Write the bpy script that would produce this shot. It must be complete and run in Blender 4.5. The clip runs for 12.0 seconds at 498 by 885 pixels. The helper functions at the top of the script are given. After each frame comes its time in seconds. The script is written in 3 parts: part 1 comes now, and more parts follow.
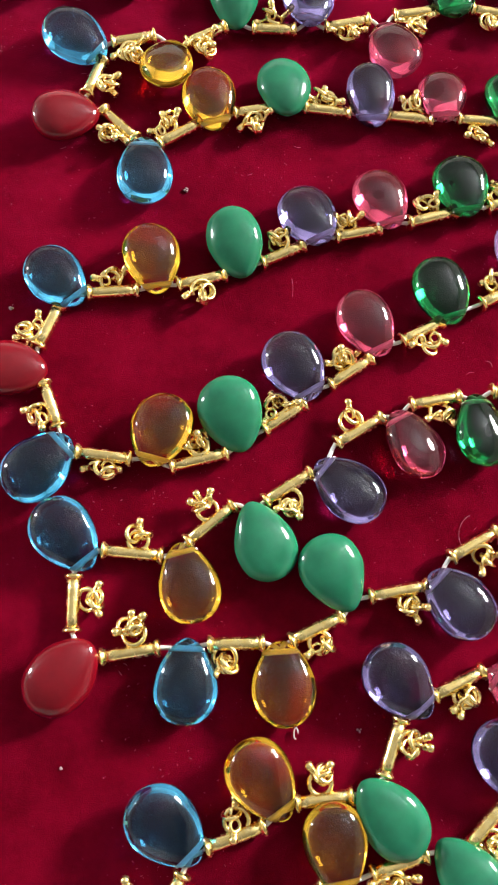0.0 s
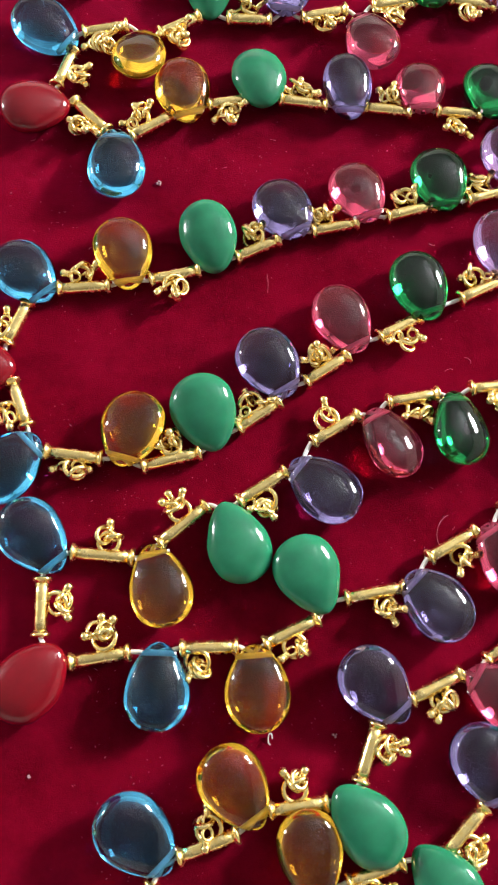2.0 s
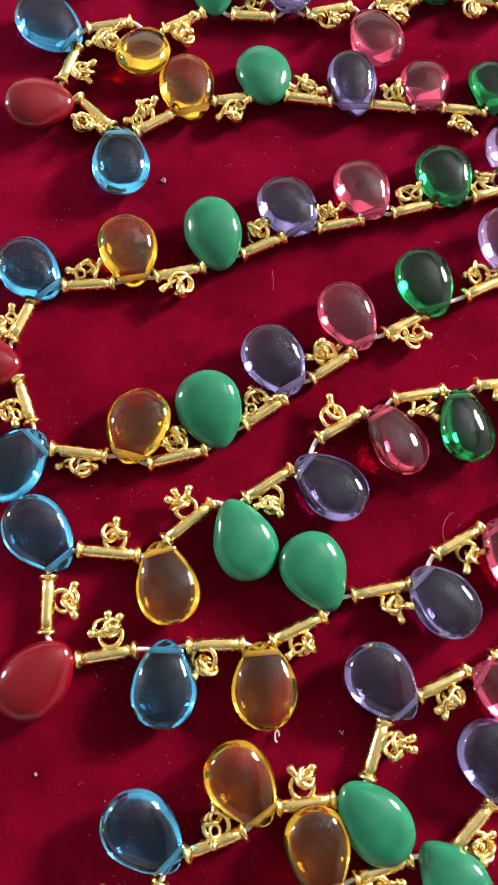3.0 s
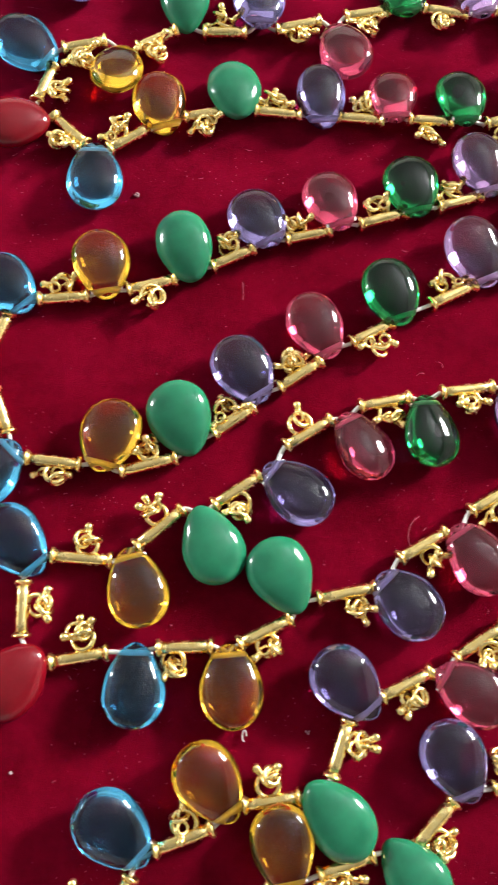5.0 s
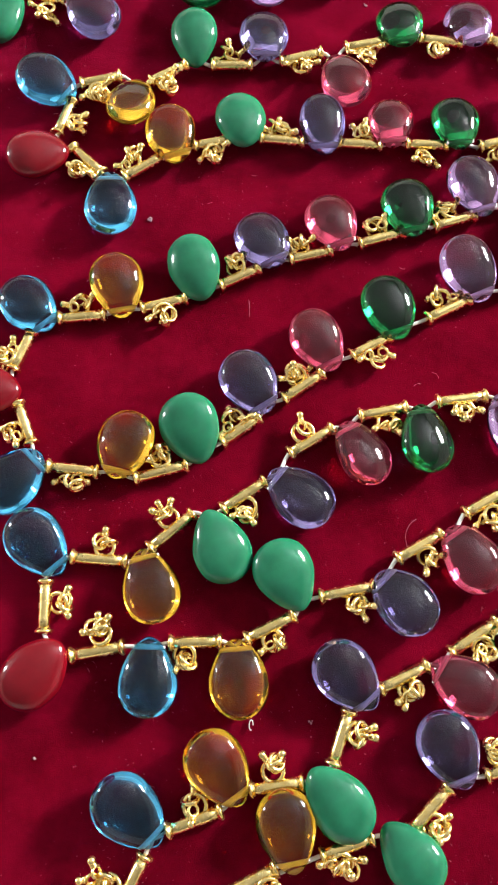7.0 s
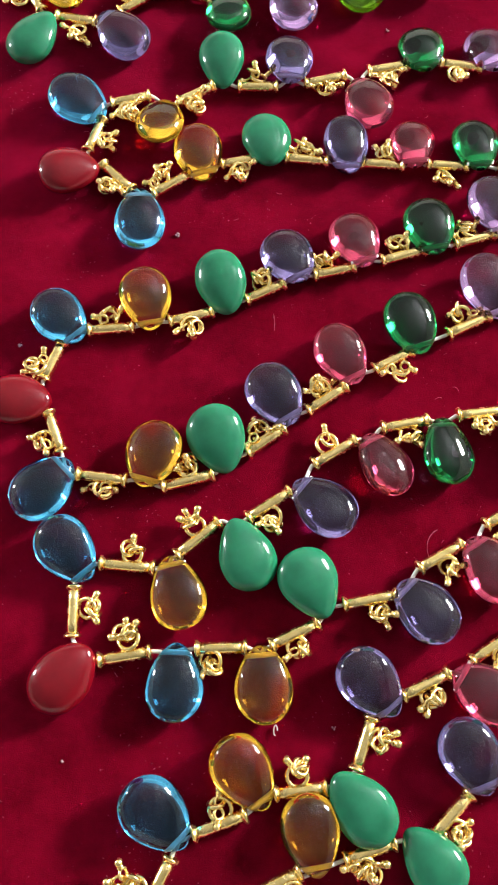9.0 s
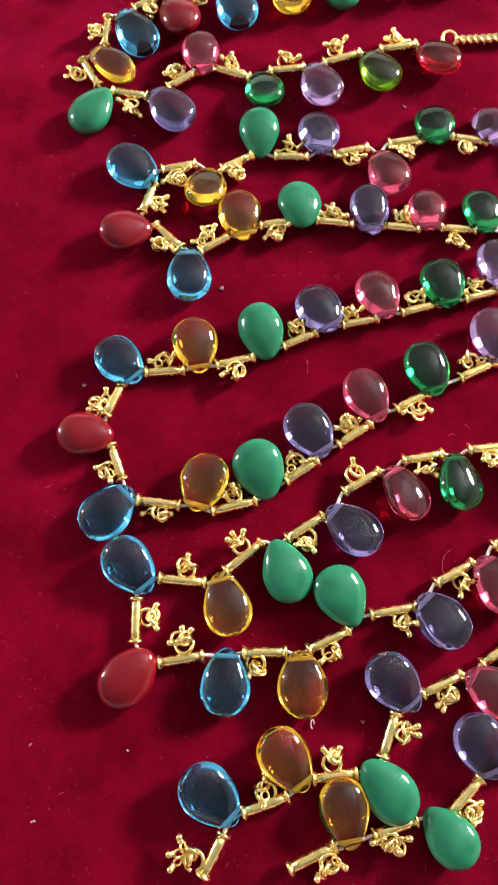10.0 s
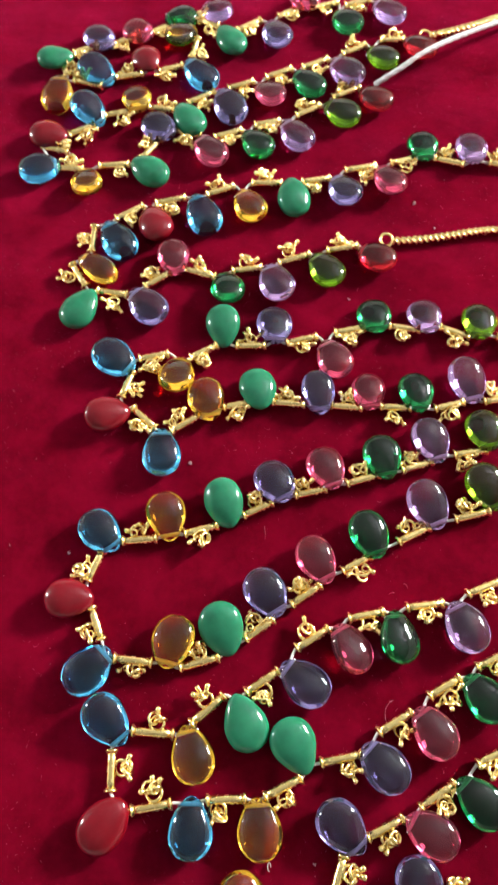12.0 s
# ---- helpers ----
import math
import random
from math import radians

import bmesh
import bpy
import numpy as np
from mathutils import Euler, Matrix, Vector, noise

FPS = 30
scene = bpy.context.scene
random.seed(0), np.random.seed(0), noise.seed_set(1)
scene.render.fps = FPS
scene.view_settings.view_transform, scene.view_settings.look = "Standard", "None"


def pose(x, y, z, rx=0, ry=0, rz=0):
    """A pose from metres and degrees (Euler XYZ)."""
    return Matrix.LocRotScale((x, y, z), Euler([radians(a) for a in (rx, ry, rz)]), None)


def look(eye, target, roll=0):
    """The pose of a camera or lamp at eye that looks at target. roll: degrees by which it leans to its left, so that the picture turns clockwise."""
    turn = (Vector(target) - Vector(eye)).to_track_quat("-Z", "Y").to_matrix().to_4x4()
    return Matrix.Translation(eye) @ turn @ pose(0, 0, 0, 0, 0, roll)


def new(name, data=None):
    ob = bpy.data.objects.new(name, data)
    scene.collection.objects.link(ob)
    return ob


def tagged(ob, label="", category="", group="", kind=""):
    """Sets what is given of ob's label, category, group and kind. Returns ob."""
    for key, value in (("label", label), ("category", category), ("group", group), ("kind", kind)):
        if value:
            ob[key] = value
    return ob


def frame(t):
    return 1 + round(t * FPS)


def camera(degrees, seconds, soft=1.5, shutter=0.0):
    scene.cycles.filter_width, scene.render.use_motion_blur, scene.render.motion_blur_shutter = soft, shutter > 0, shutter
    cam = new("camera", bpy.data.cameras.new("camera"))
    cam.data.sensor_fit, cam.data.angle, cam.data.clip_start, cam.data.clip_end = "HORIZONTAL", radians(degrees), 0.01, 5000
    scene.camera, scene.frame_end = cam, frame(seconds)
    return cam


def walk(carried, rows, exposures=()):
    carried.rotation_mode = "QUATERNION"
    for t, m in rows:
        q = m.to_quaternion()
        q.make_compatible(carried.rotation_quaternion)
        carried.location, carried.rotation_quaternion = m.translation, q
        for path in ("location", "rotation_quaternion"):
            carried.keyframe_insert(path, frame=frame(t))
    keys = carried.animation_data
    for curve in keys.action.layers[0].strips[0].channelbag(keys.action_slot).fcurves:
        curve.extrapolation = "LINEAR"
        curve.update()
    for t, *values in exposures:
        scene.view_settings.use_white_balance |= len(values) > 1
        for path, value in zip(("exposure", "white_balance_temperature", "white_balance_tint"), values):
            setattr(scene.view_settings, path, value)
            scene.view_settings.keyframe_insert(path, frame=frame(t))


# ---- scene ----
MM = 0.001

# camera ---------------------------------------------------------------
cam = camera(35.5, 12.0, 1.75, 0.5)
cam.data.dof.use_dof, cam.data.dof.focus_distance, cam.data.dof.aperture_fstop = True, 0.16, 64
PATH = [  # seconds, eye, yaw, pitch, roll
    (0.0, -0.00557, 0.00766, 0.13839, -5.537, -76.348, 8.584),
    (0.5, -0.00567, 0.00776, 0.13876, -5.614, -76.399, 8.603),
    (1.0, -0.00564, 0.00745, 0.13861, -5.641, -76.279, 8.661),
    (1.5, -0.00396, 0.00807, 0.13676, -6.272, -76.336, 9.220),
    (2.0, -0.00207, 0.00865, 0.13552, -7.774, -76.390, 10.551),
    (2.5, -0.00187, 0.00899, 0.13499, -7.924, -76.557, 10.623),
    (3.0, -0.00359, 0.00836, 0.13532, -8.728, -76.448, 11.405),
    (4.8, 0.00027, 0.00870, 0.13752, -5.625, -76.493, 8.053),
    (5.0, 0.00481, 0.00928, 0.13951, -3.536, -76.674, 5.882),
    (5.5, 0.01083, 0.01145, 0.13957, 0.156, -77.145, 2.061),
    (6.0, 0.00800, 0.00946, 0.13976, 1.142, -76.679, 0.946),
    (6.5, 0.00844, 0.00911, 0.14193, 2.873, -76.416, -0.784),
    (7.0, 0.00831, 0.00720, 0.14870, 4.274, -76.130, -2.108),
    (7.5, 0.00668, 0.00599, 0.15038, 4.753, -75.562, -2.487),
    (9.5, -0.00081, 0.00469, 0.15395, 2.556, -74.852, 0.290),
    (10.0, -0.00775, 0.00361, 0.17508, 0.946, -74.382, 2.017),
    (10.5, -0.00828, 0.00475, 0.17306, -0.486, -73.694, 3.780),
    (11.0, -0.02209, 0.00344, 0.18498, -2.653, -72.645, 6.010),
    (11.5, -0.00759, 0.01534, 0.20214, -2.122, -70.733, 4.876),
    (12.0, 0.00242, 0.01634, 0.20732, 2.291, -68.322, -0.099),
]


def stand(x, y, z, yaw, pitch, roll):
    return pose(x, y, z, 0, 0, yaw) @ pose(0, 0, 0, 90 + pitch) @ pose(0, 0, 0, 0, 0, roll)


walk(cam, [(t, stand(*row)) for t, *row in PATH])

# light ----------------------------------------------------------------
scene.cycles.blur_glossy = 0.05  # keeps the light that the beads focus on the velvet
world = bpy.data.worlds.new("world")
scene.world = world
world.use_nodes = True
sky = world.node_tree.nodes.new("ShaderNodeTexSky")
sky.sky_type, sky.sun_disc = "NISHITA", False
sky.sun_elevation, sky.sun_rotation = radians(40), radians(200)
world.node_tree.links.new(sky.outputs[0], world.node_tree.nodes["Background"].inputs[0])
world.node_tree.nodes["Background"].inputs[1].default_value = 0.1

ROOM = (-4.0, 2.0, -3.6, 4.4, -0.75, 1.75)  # x, y and z limits of the room


def window_lamp(name, at, target, wide, high, watts, colour):
    lamp = bpy.data.lights.new(name, "AREA")
    lamp.shape, lamp.size, lamp.size_y, lamp.energy, lamp.color = "RECTANGLE", wide, high, watts, colour
    # lamp strength made to fade towards the edges of the opening, for softer highlights
    lamp.use_nodes = True
    t = lamp.node_tree
    place = t.nodes.new("ShaderNodeNewGeometry")
    split = t.nodes.new("ShaderNodeSeparateXYZ")
    t.links.new(place.outputs["Parametric"], split.inputs[0])
    across = []
    for axis in (0, 1):
        half = t.nodes.new("ShaderNodeMath")
        half.operation = "PINGPONG"
        half.inputs[1].default_value = 0.5
        t.links.new(split.outputs[axis], half.inputs[0])
        soft = t.nodes.new("ShaderNodeMapRange")
        soft.interpolation_type = "SMOOTHSTEP"
        soft.inputs["From Max"].default_value = 0.5
        t.links.new(half.outputs[0], soft.inputs["Value"])
        across.append(soft)
    both = t.nodes.new("ShaderNodeMath")
    both.operation = "MULTIPLY"
    t.links.new(across[0].outputs[0], both.inputs[0])
    t.links.new(across[1].outputs[0], both.inputs[1])
    t.links.new(both.outputs[0], t.nodes["Emission"].inputs["Strength"])
    ob = new(name, lamp)
    ob.matrix_world = look(at, target)
    return ob


window_lamp("window_light_right", (2.06, 1.4, 1.0), (0, 1.4, 1.0), 1.0, 0.6, 1640, (1.0, 0.98, 0.95))
window_lamp("window_light_left", (-4.06, 1.2, 1.1), (0, 1.2, 1.1), 0.5, 0.6, 1000, (0.95, 0.98, 1.0))


# materials --------------------------------------------------------------
def material(name):
    m = bpy.data.materials.new(name)
    m.use_nodes = True
    t = m.node_tree
    return m, t, t.nodes["Principled BSDF"]


def node(t, kind, **sets):
    n = t.nodes.new(kind)
    for key, value in sets.items():
        n.inputs[key.replace("_", " ")].default_value = value
    return n


def noise_of(t, scale, detail=3.0, rough=0.55):
    place = t.nodes.new("ShaderNodeTexCoord")
    n = node(t, "ShaderNodeTexNoise", Scale=scale, Detail=detail, Roughness=rough)
    t.links.new(place.outputs["Object"], n.inputs["Vector"])
    return n


def ramp(t, source, low, high, a, b):
    r = t.nodes.new("ShaderNodeValToRGB")
    r.color_ramp.elements[0].position, r.color_ramp.elements[1].position = low, high
    r.color_ramp.elements[0].color, r.color_ramp.elements[1].color = (*a, 1), (*b, 1)
    t.links.new(source, r.inputs[0])
    return r


def bump(t, shader, source, strength, distance):
    b = node(t, "ShaderNodeBump", Strength=strength, Distance=distance)
    t.links.new(source, b.inputs["Height"])
    t.links.new(b.outputs[0], shader.inputs["Normal"])
    return b


def velvet_material():
    m, t, p = material("crimson_velvet")
    patches = noise_of(t, 40, 10, 0.72)
    base = ramp(t, patches.outputs["Fac"], 0.38, 0.66, (0.072, 0.0006, 0.0045), (0.143, 0.0013, 0.011))
    t.links.new(base.outputs[0], p.inputs["Base Color"])
    p.inputs["Roughness"].default_value = 0.9
    p.inputs["Specular IOR Level"].default_value = 0.0
    p.inputs["Sheen Weight"].default_value = 0.55
    p.inputs["Sheen Roughness"].default_value = 0.45
    p.inputs["Sheen Tint"].default_value = (0.87, 0.03, 0.18, 1)
    nap = noise_of(t, 34, 6, 0.68)
    lie = node(t, "ShaderNodeMapping", Rotation=(0, 0, 0.35), Scale=(0.8, 2.0, 1))
    t.links.new(nap.inputs["Vector"].links[0].from_socket, lie.inputs["Vector"])
    t.links.new(lie.outputs[0], nap.inputs["Vector"])
    brushed = t.nodes.new("ShaderNodeMapRange")
    brushed.inputs["From Min"].default_value, brushed.inputs["From Max"].default_value = 0.35, 0.7
    brushed.inputs["To Min"].default_value, brushed.inputs["To Max"].default_value = 0.15, 0.62
    t.links.new(nap.outputs["Fac"], brushed.inputs["Value"])
    t.links.new(brushed.outputs[0], p.inputs["Sheen Weight"])
    pile = noise_of(t, 5200, 3, 0.75)
    lay = noise_of(t, 70, 3)
    mix = t.nodes.new("ShaderNodeMath")
    mix.operation = "MULTIPLY_ADD"
    mix.inputs[1].default_value = 5.0
    t.links.new(lay.outputs["Fac"], mix.inputs[0])
    t.links.new(pile.outputs["Fac"], mix.inputs[2])
    bump(t, p, mix.outputs[0], 0.8, 0.0002)
    return m


def gold_material():
    m, t, p = material("polished_gold_plate")
    wear = noise_of(t, 900, 3)
    tone = ramp(t, wear.outputs["Fac"], 0.3, 0.75, (0.98, 0.70, 0.23), (1.0, 0.83, 0.39))
    t.links.new(tone.outputs[0], p.inputs["Base Color"])
    p.inputs["Metallic"].default_value = 1.0
    rough = t.nodes.new("ShaderNodeMapRange")
    rough.inputs["To Min"].default_value, rough.inputs["To Max"].default_value = 0.14, 0.36
    t.links.new(wear.outputs["Fac"], rough.inputs["Value"])
    t.links.new(rough.outputs[0], p.inputs["Roughness"])
    dents = noise_of(t, 1500, 2)
    bump(t, p, dents.outputs["Fac"], 0.25, 0.0002)
    return m


def clear_glass(name, colour, milk):
    """Tinted glass with a little milkiness in its body."""
    m, t, p = material(name)
    p.inputs["Base Color"].default_value = (*colour, 1)
    p.inputs["Transmission Weight"].default_value = 1.0 - milk
    p.inputs["IOR"].default_value = 1.5
    p.inputs["Roughness"].default_value = 0.045
    ripple = noise_of(t, 210, 2)
    bump(t, p, ripple.outputs["Fac"], 0.22, 0.0003)
    return m


def opaque_glass(name, colour, deep, glow):
    m, t, p = material(name)
    cloud = noise_of(t, 170, 5)
    tone = ramp(t, cloud.outputs["Fac"], 0.3, 0.75, deep, colour)
    t.links.new(tone.outputs[0], p.inputs["Base Color"])
    p.inputs["Roughness"].default_value = 0.11
    p.inputs["IOR"].default_value = 1.47
    p.inputs["Subsurface Weight"].default_value = glow
    p.inputs["Subsurface Radius"].default_value = (0.3, 1.0, 0.5)
    p.inputs["Subsurface Scale"].default_value = 0.002
    ripple = noise_of(t, 160, 2)
    bump(t, p, ripple.outputs["Fac"], 0.2, 0.0003)
    return m


def plain_material(name, colour, rough, scale, spread=0.12, relief=0.0):
    m, t, p = material(name)
    grain = noise_of(t, scale, 4)
    dark = tuple(c * (1 - spread) for c in colour)
    tone = ramp(t, grain.outputs["Fac"], 0.3, 0.7, dark, colour)
    t.links.new(tone.outputs[0], p.inputs["Base Color"])
    p.inputs["Roughness"].default_value = rough
    if relief:
        bump(t, p, grain.outputs["Fac"], 0.5, relief)
    return m


VELVET = velvet_material()
GOLD = gold_material()
GLASS = {
    "blue": clear_glass("sky_blue_glass", (0.10, 0.56, 0.97), 0.002),
    "amber": clear_glass("amber_glass", (1.0, 0.58, 0.05), 0.003),
    "violet": clear_glass("violet_blue_glass", (0.28, 0.235, 0.55), 0.012),
    "pink": clear_glass("raspberry_pink_glass", (0.72, 0.085, 0.185), 0.030),
    "green": clear_glass("emerald_green_glass", (0.007, 0.25, 0.065), 0.008),
    "lilac": clear_glass("lilac_glass", (0.52, 0.32, 0.68), 0.012),
    "olive": clear_glass("olive_green_glass", (0.13, 0.29, 0.008), 0.012),
    "ruby": clear_glass("ruby_red_glass", (0.48, 0.008, 0.017), 0.030),
    "jade": opaque_glass("jade_green_glass", (0.016, 0.165, 0.082), (0.009, 0.10, 0.050), 0.4),
    "red": opaque_glass("coral_red_glass", (0.145, 0.002, 0.007), (0.105, 0.0013, 0.005), 0.0),
}
BEAD_LABEL = {
    "blue": "clear sky-blue glass teardrop bead",
    "amber": "clear amber-yellow glass teardrop bead",
    "violet": "clear violet-blue glass teardrop bead",
    "pink": "clear raspberry-pink glass teardrop bead",
    "green": "clear emerald-green glass teardrop bead",
    "lilac": "clear pale lilac glass teardrop bead",
    "olive": "clear olive-green glass teardrop bead",
    "ruby": "clear ruby-red glass teardrop bead",
    "jade": "milky jade-green opaque glass teardrop bead",
    "red": "opaque coral-red glass teardrop bead",
}
THREAD = plain_material("white_beading_thread", (0.62, 0.60, 0.58), 0.5, 3000)
DRILLED = plain_material("frosted_drill_hole", (0.92, 0.91, 0.90), 0.6, 3000)
CORD = plain_material("white_cotton_cord", (0.58, 0.56, 0.55), 0.9, 2500, 0.2, 0.0002)
PAPER = plain_material("white_card", (0.36, 0.385, 0.37), 0.7, 300, 0.05, 0.00005)
CRUMB = plain_material("pale_crumb", (0.38, 0.25, 0.25), 0.9, 2000)
LINT = plain_material("pale_lint", (0.58, 0.22, 0.27), 0.9, 2000)
WALL = plain_material("cream_wall_paint", (0.80, 0.78, 0.74), 0.8, 8, 0.06, 0.002)
CEILING = plain_material("grey_ceiling_paint", (0.275, 0.29, 0.308), 0.85, 6, 0.05)
FRAME = plain_material("white_window_paint", (0.78, 0.77, 0.74), 0.5, 20, 0.05)
FLOOR = plain_material("brown_floor_tile", (0.26, 0.19, 0.14), 0.5, 12, 0.3)
WOOD = plain_material("brown_table_wood", (0.24, 0.13, 0.07), 0.45, 40, 0.35, 0.0005)


# mesh helpers -------------------------------------------------------------
def mesh_of(name, verts, faces, mat, smooth=True):
    me = bpy.data.meshes.new(name)
    me.from_pydata(verts, [], faces)
    me.polygons.foreach_set("use_smooth", [smooth] * len(me.polygons))
    me.materials.append(mat)
    me.update()
    return me


def part(name, me, parent, m=None, label=""):
    ob = new(name, me)
    ob.parent = parent
    if m is not None:
        ob.matrix_basis = m
    return tagged(ob, label=label)


def rings(sections, cap=True):
    """Verts and faces of a skin over rings of points that all have the same count."""
    n, verts, faces = len(sections[0]), [p for ring in sections for p in ring], []
    for a in range(len(sections) - 1):
        for b in range(n):
            c = (b + 1) % n
            faces.append((a * n + b, a * n + c, (a + 1) * n + c, (a + 1) * n + b))
    if cap:
        faces.append(tuple(range(n - 1, -1, -1)))
        faces.append(tuple(len(verts) - n + b for b in range(n)))
    return verts, faces


def lathe(profile, count):
    """A turned shape along x from pairs of x and radius."""
    turn = [2 * math.pi * k / count for k in range(count)]
    return rings([[(x, r * math.cos(a), r * math.sin(a)) for a in turn] for x, r in profile])


def tube_along(points, radius, count=8, closed=False, twist=None):
    """A round wire along points; twist(k, a) scales its radius."""
    pts, sections = [Vector(p) for p in points], []
    total = len(pts)
    up = Vector((0, 0, 1))
    for k, p in enumerate(pts):
        ahead = pts[(k + 1) % total] if closed or k + 1 < total else p
        behind = pts[k - 1] if closed or k else p
        way = (ahead - behind).normalized()
        side = way.cross(up)
        side = side.normalized() if side.length > 1e-4 else Vector((1, 0, 0))
        top = side.cross(way).normalized()
        ring = []
        for b in range(count):
            a = 2 * math.pi * b / count
            r = radius * (twist(k, a) if twist else 1.0)
            ring.append(tuple(p + (side * math.cos(a) + top * math.sin(a)) * r))
        sections.append(ring)
    if closed:
        sections.append(sections[0])
        return rings(sections, False)
    return rings(sections)


def add_to(store, piece):
    start = len(store[0])
    store[0].extend(piece[0])
    store[1].extend(tuple(i + start for i in f) for f in piece[1])


def ball(x, y, z, r, u=12, v=8):
    sections = []
    for k in range(1, v):
        a = math.pi * k / v
        sections.append([(x - r * math.cos(a), y + r * math.sin(a) * math.cos(2 * math.pi * b / u), z + r * math.sin(a) * math.sin(2 * math.pi * b / u)) for b in range(u)])
    return rings(sections)


def box_mesh(name, size, mat, bevel=0.0):
    bm = bmesh.new()
    bmesh.ops.create_cube(bm, size=1.0)
    bmesh.ops.scale(bm, vec=size, verts=bm.verts)
    if bevel:
        bmesh.ops.bevel(bm, geom=bm.edges[:], offset=bevel, segments=2, affect="EDGES")
    me = bpy.data.meshes.new(name)
    bm.to_mesh(me)
    bm.free()
    me.materials.append(mat)
    return me


# the room -------------------------------------------------------------------
X0, X1, Y0, Y1, Z0, Z1 = ROOM
THICK = 0.12


def slab(name, x0, x1, y0, y1, z0, z1, mat, label, category):
    ob = new(name, box_mesh(name, (x1 - x0, y1 - y0, z1 - z0), mat))
    ob.location = ((x0 + x1) / 2, (y0 + y1) / 2, (z0 + z1) / 2)
    return tagged(ob, label, category, kind="structure")


def wall_with_window(name, x, y0, y1, wy0, wy1, wz0, wz1):
    """A wall across x with an opening right through it."""
    verts, faces = [], []
    for a0, a1, b0, b1 in ((y0, wy0, Z0, Z1), (wy1, y1, Z0, Z1), (wy0, wy1, Z0, wz0), (wy0, wy1, wz1, Z1)):
        corners = [(x + s * THICK, a, b) for s in (0, 1) for a, b in ((a0, b0), (a1, b0), (a1, b1), (a0, b1))]
        add_to((verts, faces), (corners, [(0, 1, 2, 3), (7, 6, 5, 4), (0, 4, 5, 1), (1, 5, 6, 2), (2, 6, 7, 3), (3, 7, 4, 0)]))
    ob = new(name, mesh_of(name, verts, faces, WALL, False))
    return tagged(ob, "plain cream painted wall with a window opening", "wall", kind="structure")


slab("floor", X0, X1, Y0, Y1, Z0 - THICK, Z0, FLOOR, "plain brown tiled room floor", "floor")
slab("ceiling", X0, X1, Y0, Y1, Z1, Z1 + THICK, CEILING, "plain grey painted ceiling", "ceiling")
slab("wall_south", X0, X1, Y0 - THICK, Y0, Z0, Z1, WALL, "plain cream painted wall", "wall")
slab("wall_north", X0, X1, Y1, Y1 + THICK, Z0, Z1, WALL, "plain cream painted wall", "wall")
wall_with_window("wall_east", X1, Y0, Y1, 0.88, 1.92, 0.68, 1.32)
wall_with_window("wall_west", X0 - THICK, Y0, Y1, 0.92, 1.48, 0.78, 1.42)


def window_frame(name, x, y0, y1, z0, z1, upright, across):
    """Painted glazing bars standing in a wall's opening."""
    ob = tagged(new(name), "white painted window frame with glazing bars", "window", kind="structure")
    ob.location = (x, (y0 + y1) / 2, (z0 + z1) / 2)
    wide, high = y1 - y0, z1 - z0
    tall, flat = box_mesh("glazing_bar", (0.03, 0.035, high), FRAME, 0.003), box_mesh("glazing_bar", (0.026, wide, 0.035), FRAME, 0.003)
    for k in range(upright):
        part("glazing_bar", tall, ob, pose(0, wide * ((k + 1) / (upright + 1) - 0.5), 0))
    for k in range(across):
        part("glazing_bar", flat, ob, pose(0, 0, high * ((k + 1) / (across + 1) - 0.5)))


window_frame("window_1", X1 + 0.02, 0.88, 1.92, 0.68, 1.32, 3, 1)
window_frame("window_2", X0 - 0.02, 0.92, 1.48, 0.78, 1.42, 1, 0)

table = tagged(new("table"), "brown wooden table under the crimson velvet", "table")
part("tabletop", box_mesh("tabletop", (1.0, 0.9, 0.03), WOOD, 0.004), table, pose(0.05, 0.15, -0.0215))
LEG = box_mesh("leg", (0.05, 0.05, 0.7135), WOOD, 0.004)
for sx in (-0.4, 0.5):
    for sy in (-0.25, 0.55):
        part("leg", LEG, table, pose(sx, sy, -0.0365 - 0.35675))


def velvet_height(x, y):
    return 0.00025 * noise.noise(Vector((x * 22, y * 22, 3.0))) - 0.00025


def build_velvet():
    """One sheet over the table, finer where the necklaces lie."""
    nx, ny = 150, 180
    x0, x1, y0, y1 = -0.42, 0.52, -0.27, 0.57
    sections = []
    for top in (True, False):
        verts = []
        for j in range(ny + 1):
            for i in range(nx + 1):
                x, y = x0 + (x1 - x0) * i / nx, y0 + (y1 - y0) * j / ny
                verts.append((x, y, velvet_height(x, y) if top else -0.0055))
        sections.append(verts)
    n, w = len(sections[0]), nx + 1
    faces = []
    for j in range(ny):
        for i in range(nx):
            a = j * w + i
            faces.append((a, a + 1, a + w + 1, a + w))
            faces.append((n + a, n + a + w, n + a + w + 1, n + a + 1))
    rim = [i for i in range(w)] + [j * w + nx for j in range(1, ny + 1)] + [ny * w + i for i in range(nx - 1, -1, -1)] + [j * w for j in range(ny - 1, 0, -1)]
    for k, a in enumerate(rim):
        b = rim[(k + 1) % len(rim)]
        faces.append((a, n + a, n + b, b))
    ob = new("velvet_cloth", mesh_of("velvet_cloth", sections[0] + sections[1], faces, VELVET))
    return tagged(ob, "crimson red velvet cloth spread flat with lint", "cloth")


build_velvet()

# bead and bar meshes ----------------------------------------------------------
BEAD_L, BEAD_W, BEAD_T = 14.2 * MM, 11.0 * MM, 5.9 * MM


